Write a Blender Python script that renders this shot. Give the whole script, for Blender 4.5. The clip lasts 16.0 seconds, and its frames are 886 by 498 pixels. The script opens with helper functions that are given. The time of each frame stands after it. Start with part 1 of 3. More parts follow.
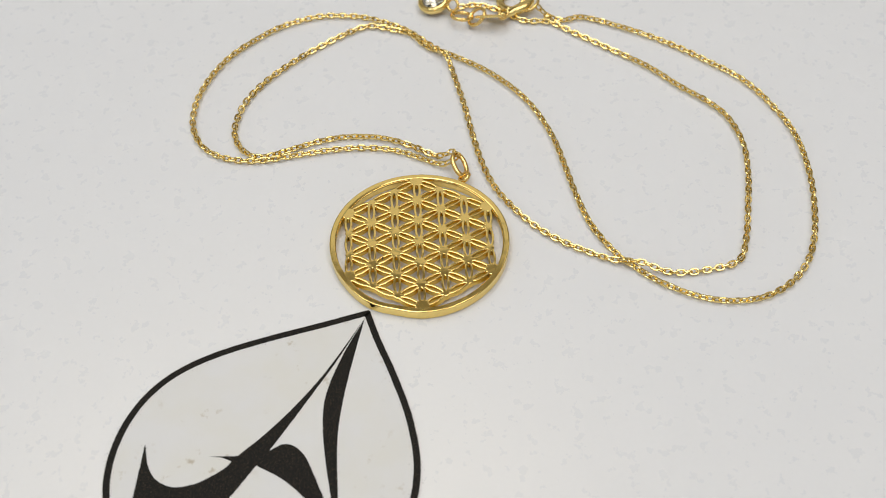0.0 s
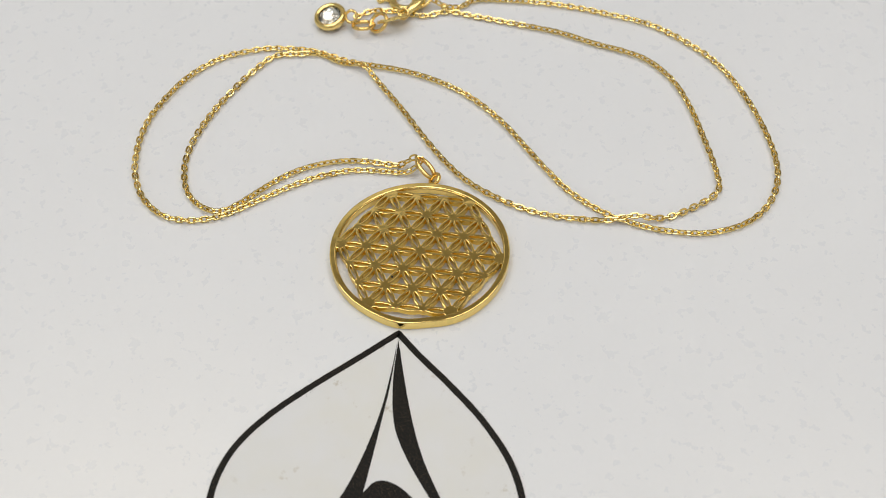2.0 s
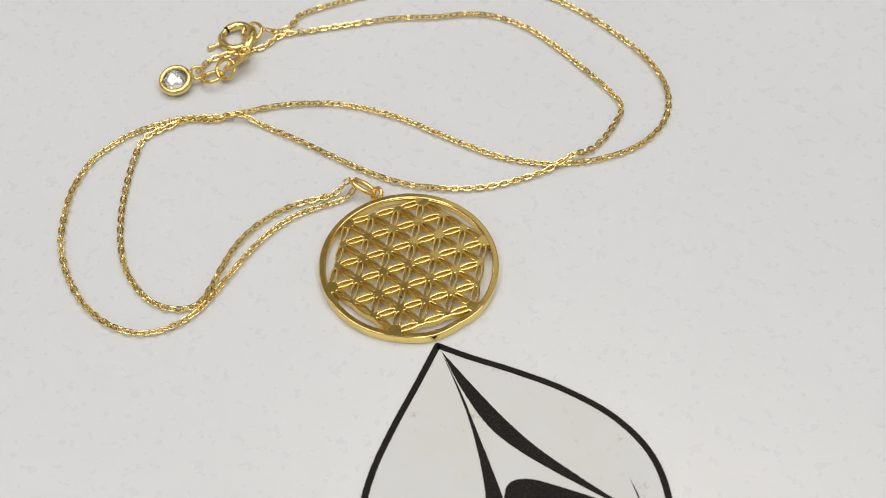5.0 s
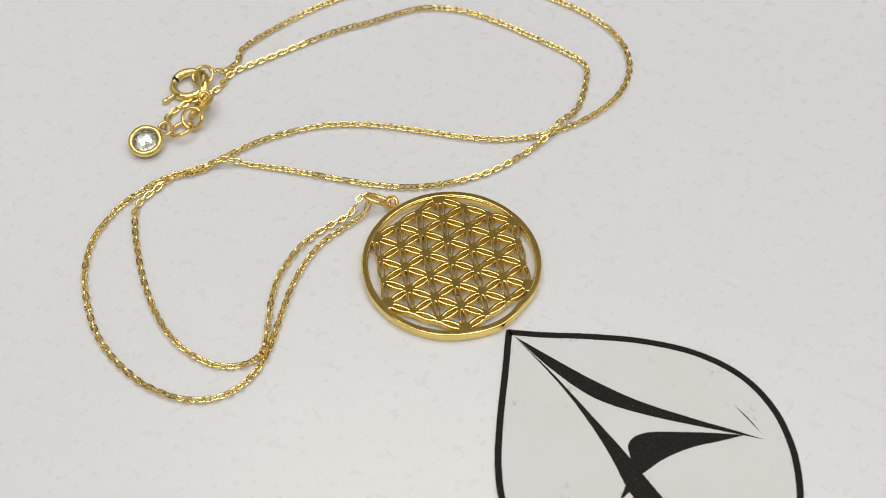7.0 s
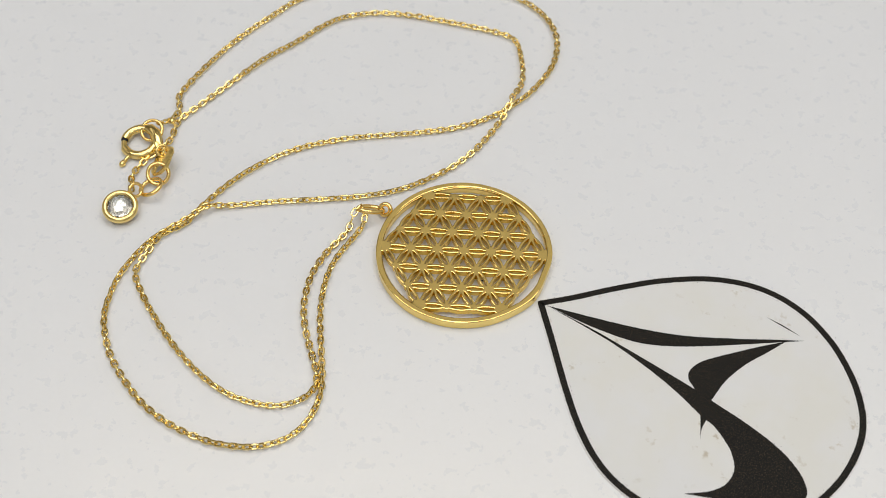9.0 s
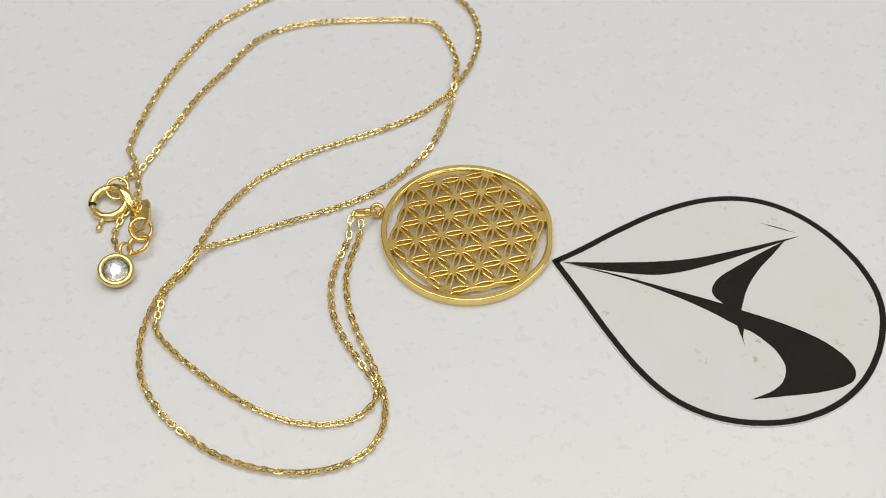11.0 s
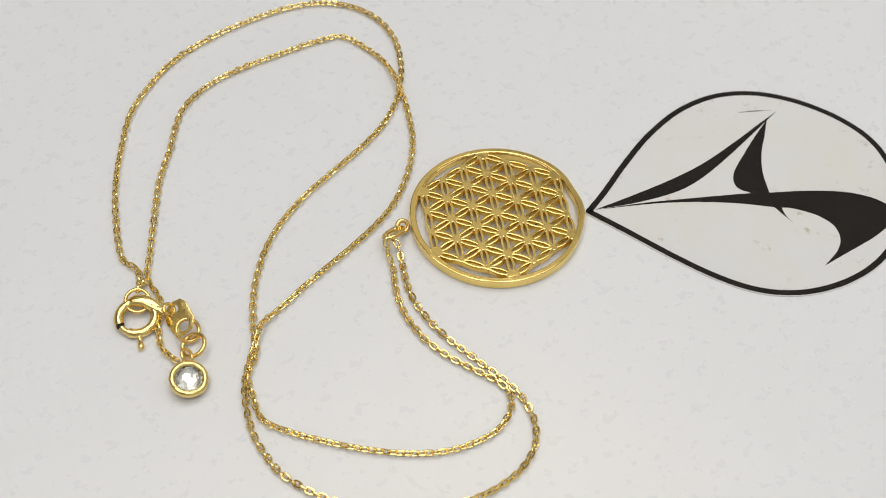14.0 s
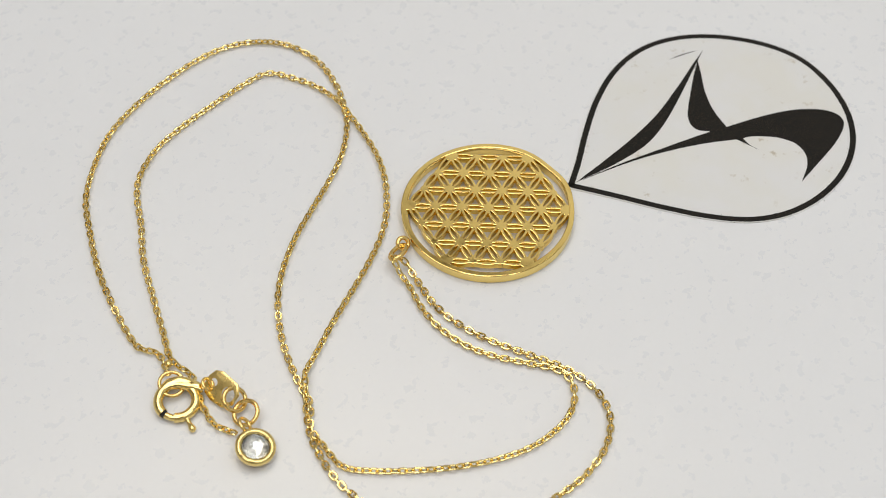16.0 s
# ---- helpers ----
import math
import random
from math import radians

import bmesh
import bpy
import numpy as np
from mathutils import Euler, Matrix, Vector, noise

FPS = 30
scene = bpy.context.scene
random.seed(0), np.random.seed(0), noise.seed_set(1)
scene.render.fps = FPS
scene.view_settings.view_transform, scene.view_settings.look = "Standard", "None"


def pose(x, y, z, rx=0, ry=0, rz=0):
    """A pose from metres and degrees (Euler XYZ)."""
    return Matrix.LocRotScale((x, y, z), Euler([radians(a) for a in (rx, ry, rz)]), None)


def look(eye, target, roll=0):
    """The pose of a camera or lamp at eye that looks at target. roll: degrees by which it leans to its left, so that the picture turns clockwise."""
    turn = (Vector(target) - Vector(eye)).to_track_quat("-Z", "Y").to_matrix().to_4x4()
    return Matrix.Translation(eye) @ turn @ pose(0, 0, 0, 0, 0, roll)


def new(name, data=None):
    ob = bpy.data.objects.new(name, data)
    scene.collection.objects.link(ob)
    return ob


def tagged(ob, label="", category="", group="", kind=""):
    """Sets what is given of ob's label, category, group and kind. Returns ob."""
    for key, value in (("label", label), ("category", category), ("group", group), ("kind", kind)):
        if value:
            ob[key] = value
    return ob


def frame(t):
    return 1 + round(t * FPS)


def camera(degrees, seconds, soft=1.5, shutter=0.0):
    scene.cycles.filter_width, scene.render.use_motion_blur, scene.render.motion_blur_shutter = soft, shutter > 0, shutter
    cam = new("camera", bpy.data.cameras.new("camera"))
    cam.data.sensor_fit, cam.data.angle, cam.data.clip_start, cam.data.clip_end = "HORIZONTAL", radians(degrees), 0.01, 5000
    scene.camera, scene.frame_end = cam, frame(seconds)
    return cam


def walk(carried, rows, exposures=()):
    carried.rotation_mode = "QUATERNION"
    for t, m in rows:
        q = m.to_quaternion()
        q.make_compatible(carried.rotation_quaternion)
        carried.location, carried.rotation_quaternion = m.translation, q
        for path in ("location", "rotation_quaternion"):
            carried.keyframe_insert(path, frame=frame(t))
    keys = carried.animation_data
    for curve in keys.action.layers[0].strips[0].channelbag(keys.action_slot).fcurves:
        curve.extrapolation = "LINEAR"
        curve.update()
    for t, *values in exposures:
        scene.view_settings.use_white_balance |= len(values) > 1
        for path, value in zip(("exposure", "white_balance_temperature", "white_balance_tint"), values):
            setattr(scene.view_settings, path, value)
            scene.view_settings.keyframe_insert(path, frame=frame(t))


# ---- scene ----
cam = camera(33.56, 16.0, soft=0.55)
PATH = [
    (0, (0.13150, 0.00070, 0.15883), (0.00425, 0.00318, 0.00455), -2.13),
    (0.5, (0.12986, -0.01025, 0.15902), (0.00415, 0.00290, 0.00403), -2.37),
    (1, (0.12837, -0.02074, 0.15914), (0.00458, 0.00343, 0.00392), -1.68),
    (1.5, (0.12459, -0.03067, 0.16116), (0.00402, 0.00237, 0.00504), -2.34),
    (2, (0.12093, -0.04217, 0.16114), (0.00378, 0.00203, 0.00519), -1.68),
    (2.5, (0.11495, -0.05099, 0.16258), (0.00376, 0.00338, 0.00548), -1.28),
    (3, (0.10737, -0.06065, 0.16310), (0.00280, 0.00157, 0.00437), -1.88),
    (3.5, (0.09995, -0.06976, 0.16456), (0.00198, 0.00218, 0.00573), -1.35),
    (3.7, (0.09892, -0.07252, 0.16569), (0.00356, 0.00227, 0.00658), -1.02),
    (5.8, (0.06352, -0.10403, 0.16613), (0.00159, 0.00027, 0.00711), 0.63),
    (6, (0.06006, -0.10619, 0.16598), (0.00109, -0.00018, 0.00698), 0.54),
    (6.5, (0.05068, -0.11113, 0.16600), (0.00046, -0.00086, 0.00688), 0.77),
    (7, (0.04163, -0.11544, 0.16566), (-0.00056, -0.00199, 0.00646), 0.70),
    (7.5, (0.03313, -0.11991, 0.16689), (0.00171, -0.00320, 0.00755), 1.74),
    (8, (0.02303, -0.12283, 0.16657), (-0.00106, -0.00397, 0.00754), 1.19),
    (8.5, (0.01300, -0.12494, 0.16654), (-0.00229, -0.00534, 0.00698), 1.06),
    (9, (0.00284, -0.12704, 0.16738), (-0.00274, -0.00548, 0.00866), 1.20),
    (9.5, (-0.00787, -0.12859, 0.16904), (-0.00414, -0.00799, 0.00954), 1.42),
    (9.7, (-0.01159, -0.12912, 0.16895), (-0.00494, -0.00835, 0.00967), 1.23),
    (11.8, (-0.05530, -0.12305, 0.16522), (-0.00722, -0.00882, 0.00824), 1.95),
    (12, (-0.05936, -0.12158, 0.16415), (-0.00798, -0.00867, 0.00727), 1.95),
    (12.5, (-0.06854, -0.11804, 0.16502), (-0.00889, -0.00895, 0.00836), 1.79),
    (13, (-0.07886, -0.11239, 0.16550), (-0.01115, -0.00780, 0.00905), 1.89),
    (13.5, (-0.08707, -0.10540, 0.16400), (-0.01141, -0.00611, 0.00775), 1.78),
    (14, (-0.09523, -0.09747, 0.16285), (-0.01306, -0.00332, 0.00669), 1.26),
    (14.5, (-0.10143, -0.09113, 0.16253), (-0.01436, -0.00252, 0.00579), 0.24),
    (15, (-0.10669, -0.08372, 0.16280), (-0.01278, -0.00259, 0.00595), 0.31),
    (15.5, (-0.11362, -0.07687, 0.16347), (-0.01348, -0.00177, 0.00749), -0.28),
    (16, (-0.11917, -0.06784, 0.16395), (-0.01398, -0.00113, 0.00747), 0.03),
]
cam.data.dof.use_dof, cam.data.dof.focus_distance, cam.data.dof.aperture_fstop = True, 0.206, 34
walk(cam, [(t, look(eye, target, roll)) for t, eye, target, roll in PATH])

# ---- light: a plain shop room with ceiling panels and added reflection fills ----
MM = 0.001
EXPOSURE = 0.0
scene.view_settings.exposure = EXPOSURE

world = bpy.data.worlds.new("room_air")
world.use_nodes = True
world.node_tree.nodes["Background"].inputs[0].default_value = (0.8, 0.86, 1.0, 1)
world.node_tree.nodes["Background"].inputs[1].default_value = 0.05
scene.world = world


def ceiling_panel(name, x, y, sx, sy, watts, colour):
    lamp = bpy.data.lights.new(name, "AREA")
    lamp.shape, lamp.size, lamp.size_y = "RECTANGLE", sx, sy
    lamp.energy, lamp.color = watts, colour
    ob = new(name, lamp)
    ob.matrix_world = pose(x, y, 1.93)
    return ob


COOL = (0.81, 0.905, 1.0)
WARM = (0.98, 0.965, 0.94)
PALE = (1.0, 0.985, 0.95)
ceiling_panel("panel_light_west", -0.86, -0.25, 0.86, 0.86, 7.05, WARM)
ceiling_panel("panel_light_north", -0.25, 0.68, 0.86, 0.74, 6.40, WARM)
ceiling_panel("panel_light_centre", 0.05, -0.25, 0.86, 0.86, 4.60, COOL)
ceiling_panel("panel_light_south", -0.15, -1.05, 0.86, 0.6, 5.30, COOL)
ceiling_panel("panel_light_south_east", 0.85, -0.6, 0.6, 0.86, 5.30, COOL)
ceiling_panel("panel_light_east", 0.6, 0.55, 0.86, 0.86, 6.30, WARM)
# five faint fills, added without known fittings, brighten what the flat gold mirrors
ceiling_panel("reflection_fill", 0.81, 1.39, 0.86, 0.84, 0.76, PALE)
ceiling_panel("reflection_fill_west", -1.39, 1.25, 0.50, 0.96, 1.0, PALE)
ceiling_panel("reflection_fill_far_west", -1.90, 0.10, 0.64, 1.25, 1.2, PALE)
ceiling_panel("reflection_fill_north", 0.03, 1.48, 0.66, 0.4, 0.24, PALE)
ceiling_panel("reflection_fill_north_west", -0.88, 1.3, 0.24, 0.4, 0.10, PALE)
ceiling_panel("downlight_north", -0.07, 1.43, 0.05, 0.05, 0.04, COOL)
ceiling_panel("downlight_east", 0.93, 1.02, 0.05, 0.05, 0.15, COOL)


# ---- materials ----
def material(name):
    mat = bpy.data.materials.new(name)
    mat.use_nodes = True
    nt = mat.node_tree
    return mat, nt, nt.nodes["Principled BSDF"]


def node(nt, kind, **sets):
    n = nt.nodes.new(kind)
    for key, value in sets.items():
        if key == "op":
            n.operation = value
        elif key == "ins":
            for i, v in value.items():
                n.inputs[i].default_value = v
    return n


def coords(nt):
    return nt.nodes.new("ShaderNodeTexCoord").outputs["Object"]


def noise_tex(nt, scale, detail=3.0, rough=0.55, vec=None):
    n = nt.nodes.new("ShaderNodeTexNoise")
    n.inputs["Scale"].default_value = scale
    n.inputs["Detail"].default_value = detail
    n.inputs["Roughness"].default_value = rough
    nt.links.new(vec or coords(nt), n.inputs["Vector"])
    return n.outputs["Fac"]


def ramp(nt, fac, stops):
    r = nt.nodes.new("ShaderNodeValToRGB")
    while len(r.color_ramp.elements) < len(stops):
        r.color_ramp.elements.new(0.5)
    for e, (p, c) in zip(r.color_ramp.elements, stops):
        e.position, e.color = p, (c, c, c, 1) if isinstance(c, float) else (*c, 1)
    nt.links.new(fac, r.inputs[0])
    return r.outputs[0]


def bump(nt, height, bsdf, strength, distance):
    b = nt.nodes.new("ShaderNodeBump")
    b.inputs["Strength"].default_value, b.inputs["Distance"].default_value = strength, distance
    nt.links.new(height, b.inputs["Height"])
    nt.links.new(b.outputs[0], bsdf.inputs["Normal"])


def gold_material(name, colour, rough, wave, wave_scale):
    """Polished yellow gold: slightly uneven polish, fine scratches, small shifts of tone from piece to piece."""
    mat, nt, b = material(name)
    b.inputs["Metallic"].default_value = 1.0
    info = nt.nodes.new("ShaderNodeObjectInfo")
    tone = ramp(nt, info.outputs["Random"], [(0.0, tuple(c * 0.97 for c in colour)), (1.0, colour)])
    nt.links.new(tone, b.inputs["Base Color"])
    r = ramp(nt, noise_tex(nt, 900, 4), [(0.3, rough * 0.6), (0.7, rough * 1.5)])
    nt.links.new(r, b.inputs["Roughness"])
    bump(nt, noise_tex(nt, wave_scale, 2), b, wave, 0.0002)
    return mat


GOLD = (0.91, 0.69, 0.24)
gold = gold_material("polished_gold", (0.90, 0.695, 0.27), 0.08, 0.16, 600)
gold_flat = gold_material("polished_gold_sheet", GOLD, 0.07, 0.17, 420)
gold_frame = gold_material("polished_gold_frame", GOLD, 0.08, 0.10, 260)
# unseen underside, made non-metal to bounce gold light onto the table
gold_back = gold_material("light_bounce_gold_back", (0.90, 0.66, 0.24), 0.6, 0.2, 600)
gold_back.node_tree.nodes["Principled BSDF"].inputs["Metallic"].default_value = 0.0
gold_satin = gold_material("satin_gold_plate", (0.93, 0.71, 0.27), 0.26, 0.12, 500)
# sides kept partly diffuse to stand in for light they would mirror downwards
gold_wall = gold_material("cast_gold_side", (0.94, 0.67, 0.17), 0.10, 0.2, 900)
gold_wall.node_tree.nodes["Principled BSDF"].inputs["Metallic"].default_value = 0.88
gold_chain = gold_material("diamond_cut_gold", (0.91, 0.705, 0.285), 0.08, 0.12, 1500)
gold_rose = gold_material("soldered_gold_ring", (0.89, 0.635, 0.23), 0.10, 0.10, 600)


def lacquer_material():
    """White pearl lacquer: faint mottling, tiny mirror flakes, a little dust."""
    mat, nt, b = material("white_pearl_lacquer")
    vec = coords(nt)
    base = ramp(nt, noise_tex(nt, 25, 2, 0.5, vec), [(0.3, (0.741, 0.737, 0.750)), (0.7, (0.752, 0.749, 0.762))])
    dots = nt.nodes.new("ShaderNodeTexVoronoi")
    dots.inputs["Scale"].default_value = 85
    nt.links.new(vec, dots.inputs["Vector"])
    dark = node(nt, "ShaderNodeMath", op="LESS_THAN", ins={1: 0.007})
    nt.links.new(dots.outputs["Distance"], dark.inputs[0])
    some = node(nt, "ShaderNodeSeparateColor")
    nt.links.new(dots.outputs["Color"], some.inputs[0])
    few = node(nt, "ShaderNodeMath", op="GREATER_THAN", ins={1: 0.988})
    nt.links.new(some.outputs[0], few.inputs[0])
    both = node(nt, "ShaderNodeMath", op="MULTIPLY")
    nt.links.new(dark.outputs[0], both.inputs[0])
    nt.links.new(few.outputs[0], both.inputs[1])
    mix = nt.nodes.new("ShaderNodeMix")
    mix.data_type = "RGBA"
    for o in mix.inputs:
        if o.name == "A" and o.type == "RGBA":
            nt.links.new(base, o)
        if o.name == "B" and o.type == "RGBA":
            o.default_value = (0.2, 0.19, 0.18, 1)
    nt.links.new(both.outputs[0], mix.inputs[0])
    colour_out = [o for o in mix.outputs if o.type == "RGBA"][0]
    pearl = ramp(nt, noise_tex(nt, 1500, 4, 0.7, vec), [(0.3, (0.99, 0.99, 0.99)), (0.7, (1.008, 1.008, 1.008))])
    dapple = node(nt, "ShaderNodeVectorMath", op="MULTIPLY")
    nt.links.new(colour_out, dapple.inputs[0])
    nt.links.new(pearl, dapple.inputs[1])
    nt.links.new(dapple.outputs[0], b.inputs["Base Color"])
    rough = ramp(nt, noise_tex(nt, 500, 4, 0.6, vec), [(0.3, 0.268), (0.7, 0.292)])
    nt.links.new(rough, b.inputs["Roughness"])
    b.inputs["Specular IOR Level"].default_value = 0.84
    b.inputs["Specular Tint"].default_value = (1.0, 0.87, 0.62, 1)
    bump(nt, noise_tex(nt, 1100, 3, 0.6, vec), b, 0.012, 0.0002)
    # mirror flakes of a tenth of a millimetre, each tilted its own way
    cells = nt.nodes.new("ShaderNodeTexVoronoi")
    cells.voronoi_dimensions = "2D"
    cells.inputs["Scale"].default_value = 1250
    nt.links.new(vec, cells.inputs["Vector"])
    inside = node(nt, "ShaderNodeMath", op="LESS_THAN", ins={1: 0.072})
    nt.links.new(cells.outputs["Distance"], inside.inputs[0])
    sep = node(nt, "ShaderNodeSeparateColor")
    nt.links.new(cells.outputs["Color"], sep.inputs[0])
    tilt = node(nt, "ShaderNodeCombineXYZ", ins={2: 1.0})
    for i in (0, 1):
        m = node(nt, "ShaderNodeMath", op="MULTIPLY_ADD", ins={1: 0.64, 2: -0.32})
        nt.links.new(sep.outputs[i], m.inputs[0])
        nt.links.new(m.outputs[0], tilt.inputs[i])
    unit = node(nt, "ShaderNodeVectorMath", op="NORMALIZE")
    nt.links.new(tilt.outputs[0], unit.inputs[0])
    flake = nt.nodes.new("ShaderNodeBsdfAnisotropic")
    flake.inputs["Roughness"].default_value = 0.09
    flake.inputs["Color"].default_value = (0.95, 0.95, 0.95, 1)
    nt.links.new(unit.outputs[0], flake.inputs["Normal"])
    picked = node(nt, "ShaderNodeMath", op="GREATER_THAN", ins={1: 0.972})
    nt.links.new(sep.outputs[2], picked.inputs[0])
    where = node(nt, "ShaderNodeMath", op="MULTIPLY")
    nt.links.new(inside.outputs[0], where.inputs[0])
    nt.links.new(picked.outputs[0], where.inputs[1])
    glint = node(nt, "ShaderNodeMath", op="MULTIPLY", ins={1: 0.12})
    nt.links.new(where.outputs[0], glint.inputs[0])
    shade = node(nt, "ShaderNodeCombineColor")
    for k in (0, 1, 2):
        nt.links.new(glint.outputs[0], shade.inputs[k])
    nt.links.new(shade.outputs[0], flake.inputs["Color"])
    both_layers = nt.nodes.new("ShaderNodeAddShader")
    nt.links.new(b.outputs[0], both_layers.inputs[0])
    nt.links.new(flake.outputs[0], both_layers.inputs[1])
    nt.links.new(both_layers.outputs[0], nt.nodes["Material Output"].inputs["Surface"])
    return mat


def sheet_material():
    """Milky printed film with faint brown handling marks."""
    mat, nt, b = material("milky_white_film")
    vec = coords(nt)
    marks = ramp(nt, noise_tex(nt, 420, 5, 0.65, vec), [(0.60, 0.0), (0.68, 1.0)])
    mix = nt.nodes.new("ShaderNodeMixRGB")
    tone = ramp(nt, noise_tex(nt, 95, 3, 0.6, vec), [(0.36, (0.712, 0.695, 0.684)), (0.62, (0.703, 0.679, 0.634))])
    nt.links.new(tone, mix.inputs[1])
    mix.inputs[2].default_value = (0.46, 0.39, 0.29, 1)
    soft = ramp(nt, noise_tex(nt, 60, 2, 0.5, vec), [(0.45, 0.0), (0.65, 0.8)])
    mul = node(nt, "ShaderNodeMath", op="MULTIPLY")
    nt.links.new(marks, mul.inputs[0])
    nt.links.new(soft, mul.inputs[1])
    nt.links.new(mul.outputs[0], mix.inputs[0])
    nt.links.new(mix.outputs[0], b.inputs["Base Color"])
    b.inputs["Roughness"].default_value = 0.45
    b.inputs["Specular IOR Level"].default_value = 0.3
    bump(nt, noise_tex(nt, 250, 3, 0.5, vec), b, 0.08, 0.0003)
    return mat


def print_material():
    mat, nt, b = material("black_toner_print")
    vec = coords(nt)
    c = ramp(nt, noise_tex(nt, 5200, 3, 0.7, vec), [(0.35, (0.005, 0.005, 0.005)), (0.55, (0.011, 0.009, 0.007)), (0.74, (0.085, 0.062, 0.034))])
    nt.links.new(c, b.inputs["Base Color"])
    b.inputs["Roughness"].default_value = 0.55
    b.inputs["Specular IOR Level"].default_value = 0.14
    bump(nt, noise_tex(nt, 2200, 3, 0.6, vec), b, 0.3, 0.0001)
    return mat


def paint_material(name, colour, rough=0.8):
    mat, nt, b = material(name)
    c = ramp(nt, noise_tex(nt, 3, 4), [(0.3, tuple(v * 0.95 for v in colour)), (0.7, colour)])
    nt.links.new(c, b.inputs["Base Color"])
    b.inputs["Roughness"].default_value = rough
    bump(nt, noise_tex(nt, 120, 3), b, 0.1, 0.002)
    return mat


lacquer, film_white, toner = lacquer_material(), sheet_material(), print_material()
wall_paint = paint_material("pale_wall_paint", (0.78, 0.75, 0.70))
ceiling_paint = paint_material("white_ceiling_paint", (0.64, 0.565, 0.45), 0.9)
floor_paint = paint_material("grey_floor_covering", (0.45, 0.44, 0.42), 0.5)
# for the tarnish spot, and for the shade in the clasp notch
metal_dark = paint_material("gap_shade_and_tarnish_black", (0.012, 0.011, 0.01), 0.6)

foil_silver, _nt, _b = material("silver_foil")
_b.inputs["Base Color"].default_value = (0.93, 0.92, 0.89, 1)
_b.inputs["Metallic"].default_value = 0.75
_b.inputs["Roughness"].default_value = 0.10
stone_mat, _nt, _b = material("clear_cut_stone")
_b.inputs["Base Color"].default_value = (1.0, 0.995, 0.975, 1)
_b.inputs["Roughness"].default_value = 0.02
_b.inputs["Transmission Weight"].default_value = 1.0
_b.inputs["IOR"].default_value = 1.6


# ---- mesh helpers ----
def part(name, bm, mat, parent=None, label="", smooth=True, crease=38):
    me = bpy.data.meshes.new(name)
    bmesh.ops.recalc_face_normals(bm, faces=bm.faces)
    bm.to_mesh(me)
    bm.free()
    me.materials.append(mat)
    if smooth:
        me.polygons.foreach_set("use_smooth", [True] * len(me.polygons))
        me.set_sharp_from_angle(angle=radians(crease))
    ob = new(name, me)
    ob.parent = parent
    if label:
        tagged(ob, label)
    return ob


def empty(name, place=(0, 0, 0)):
    ob = new(name)
    ob.empty_display_size = 0.002
    ob.location = place
    return ob


def box(bm, x0, x1, y0, y1, z0, z1):
    m = Matrix.Translation(((x0 + x1) / 2, (y0 + y1) / 2, (z0 + z1) / 2)) @ Matrix.Diagonal((x1 - x0, y1 - y0, z1 - z0, 1))
    bmesh.ops.create_cube(bm, size=1, matrix=m)
    return bm


def spline(points, step, closed=False):
    """A Catmull-Rom curve through the points, cut at even steps."""
    pts = [Vector(p) for p in points]
    n = len(pts)
    fine = []
    for i in range(n if closed else n - 1):
        if closed:
            a, b, c, d = (pts[(i + k) % n] for k in (-1, 0, 1, 2))
        else:
            b, c = pts[i], pts[i + 1]
            a = pts[i - 1] if i else b * 2 - c
            d = pts[i + 2] if i + 2 < n else c * 2 - b
        for k in range(24):
            t = k / 24
            fine.append(0.5 * (2 * b + (c - a) * t + (2 * a - 5 * b + 4 * c - d) * t * t + (3 * b - a - 3 * c + d) * t ** 3))
    fine.append(pts[0].copy() if closed else pts[-1].copy())
    far = [0.0]
    for u, v in zip(fine[:-1], fine[1:]):
        far.append(far[-1] + (v - u).length)
    count = max(2, round(far[-1] / step))
    out, k = [], 0
    for i in range(count + (0 if closed else 1)):
        want = far[-1] * i / count
        while k < len(far) - 2 and far[k + 1] < want:
            k += 1
        out.append(fine[k].lerp(fine[k + 1], (want - far[k]) / max(far[k + 1] - far[k], 1e-9)))
    return out


def sweep(bm, path, section, closed=True, up=Vector((0, 0, 1)), sizes=None):
    """Carry a section (across, up) along a path; the ends of an open one are closed."""
    rings, n = [], len(path)
    for i, p in enumerate(path):
        if closed:
            t = path[(i + 1) % n] - path[i - 1]
        else:
            t = path[min(i + 1, n - 1)] - path[max(i - 1, 0)]
        t.normalize()
        side = t.cross(up).normalized()
        over = side.cross(t)
        s = sizes[i] if sizes else 1.0
        rings.append([bm.verts.new(p + (side * u + over * v) * s) for u, v in section])
    m = len(section)
    for i in range(n if closed else n - 1):
        a, b = rings[i], rings[(i + 1) % n]
        for k in range(m):
            bm.faces.new((a[k], a[(k + 1) % m], b[(k + 1) % m], b[k]))
    if not closed:
        bm.faces.new(rings[0][::-1])
        bm.faces.new(rings[-1])
    return bm


def round_section(r, n=10, squash=1.0):
    return [(r * math.cos(2 * math.pi * k / n), r * squash * math.sin(2 * math.pi * k / n)) for k in range(n)]


def soft_box_section(w, h, c):
    """A rectangle w wide and h high with cut corners."""
    x, y = w / 2, h / 2
    return [(x, -y + c), (x, y - c), (x - c, y), (-x + c, y), (-x, y - c), (-x, -y + c), (-x + c, -y), (x - c, -y)]


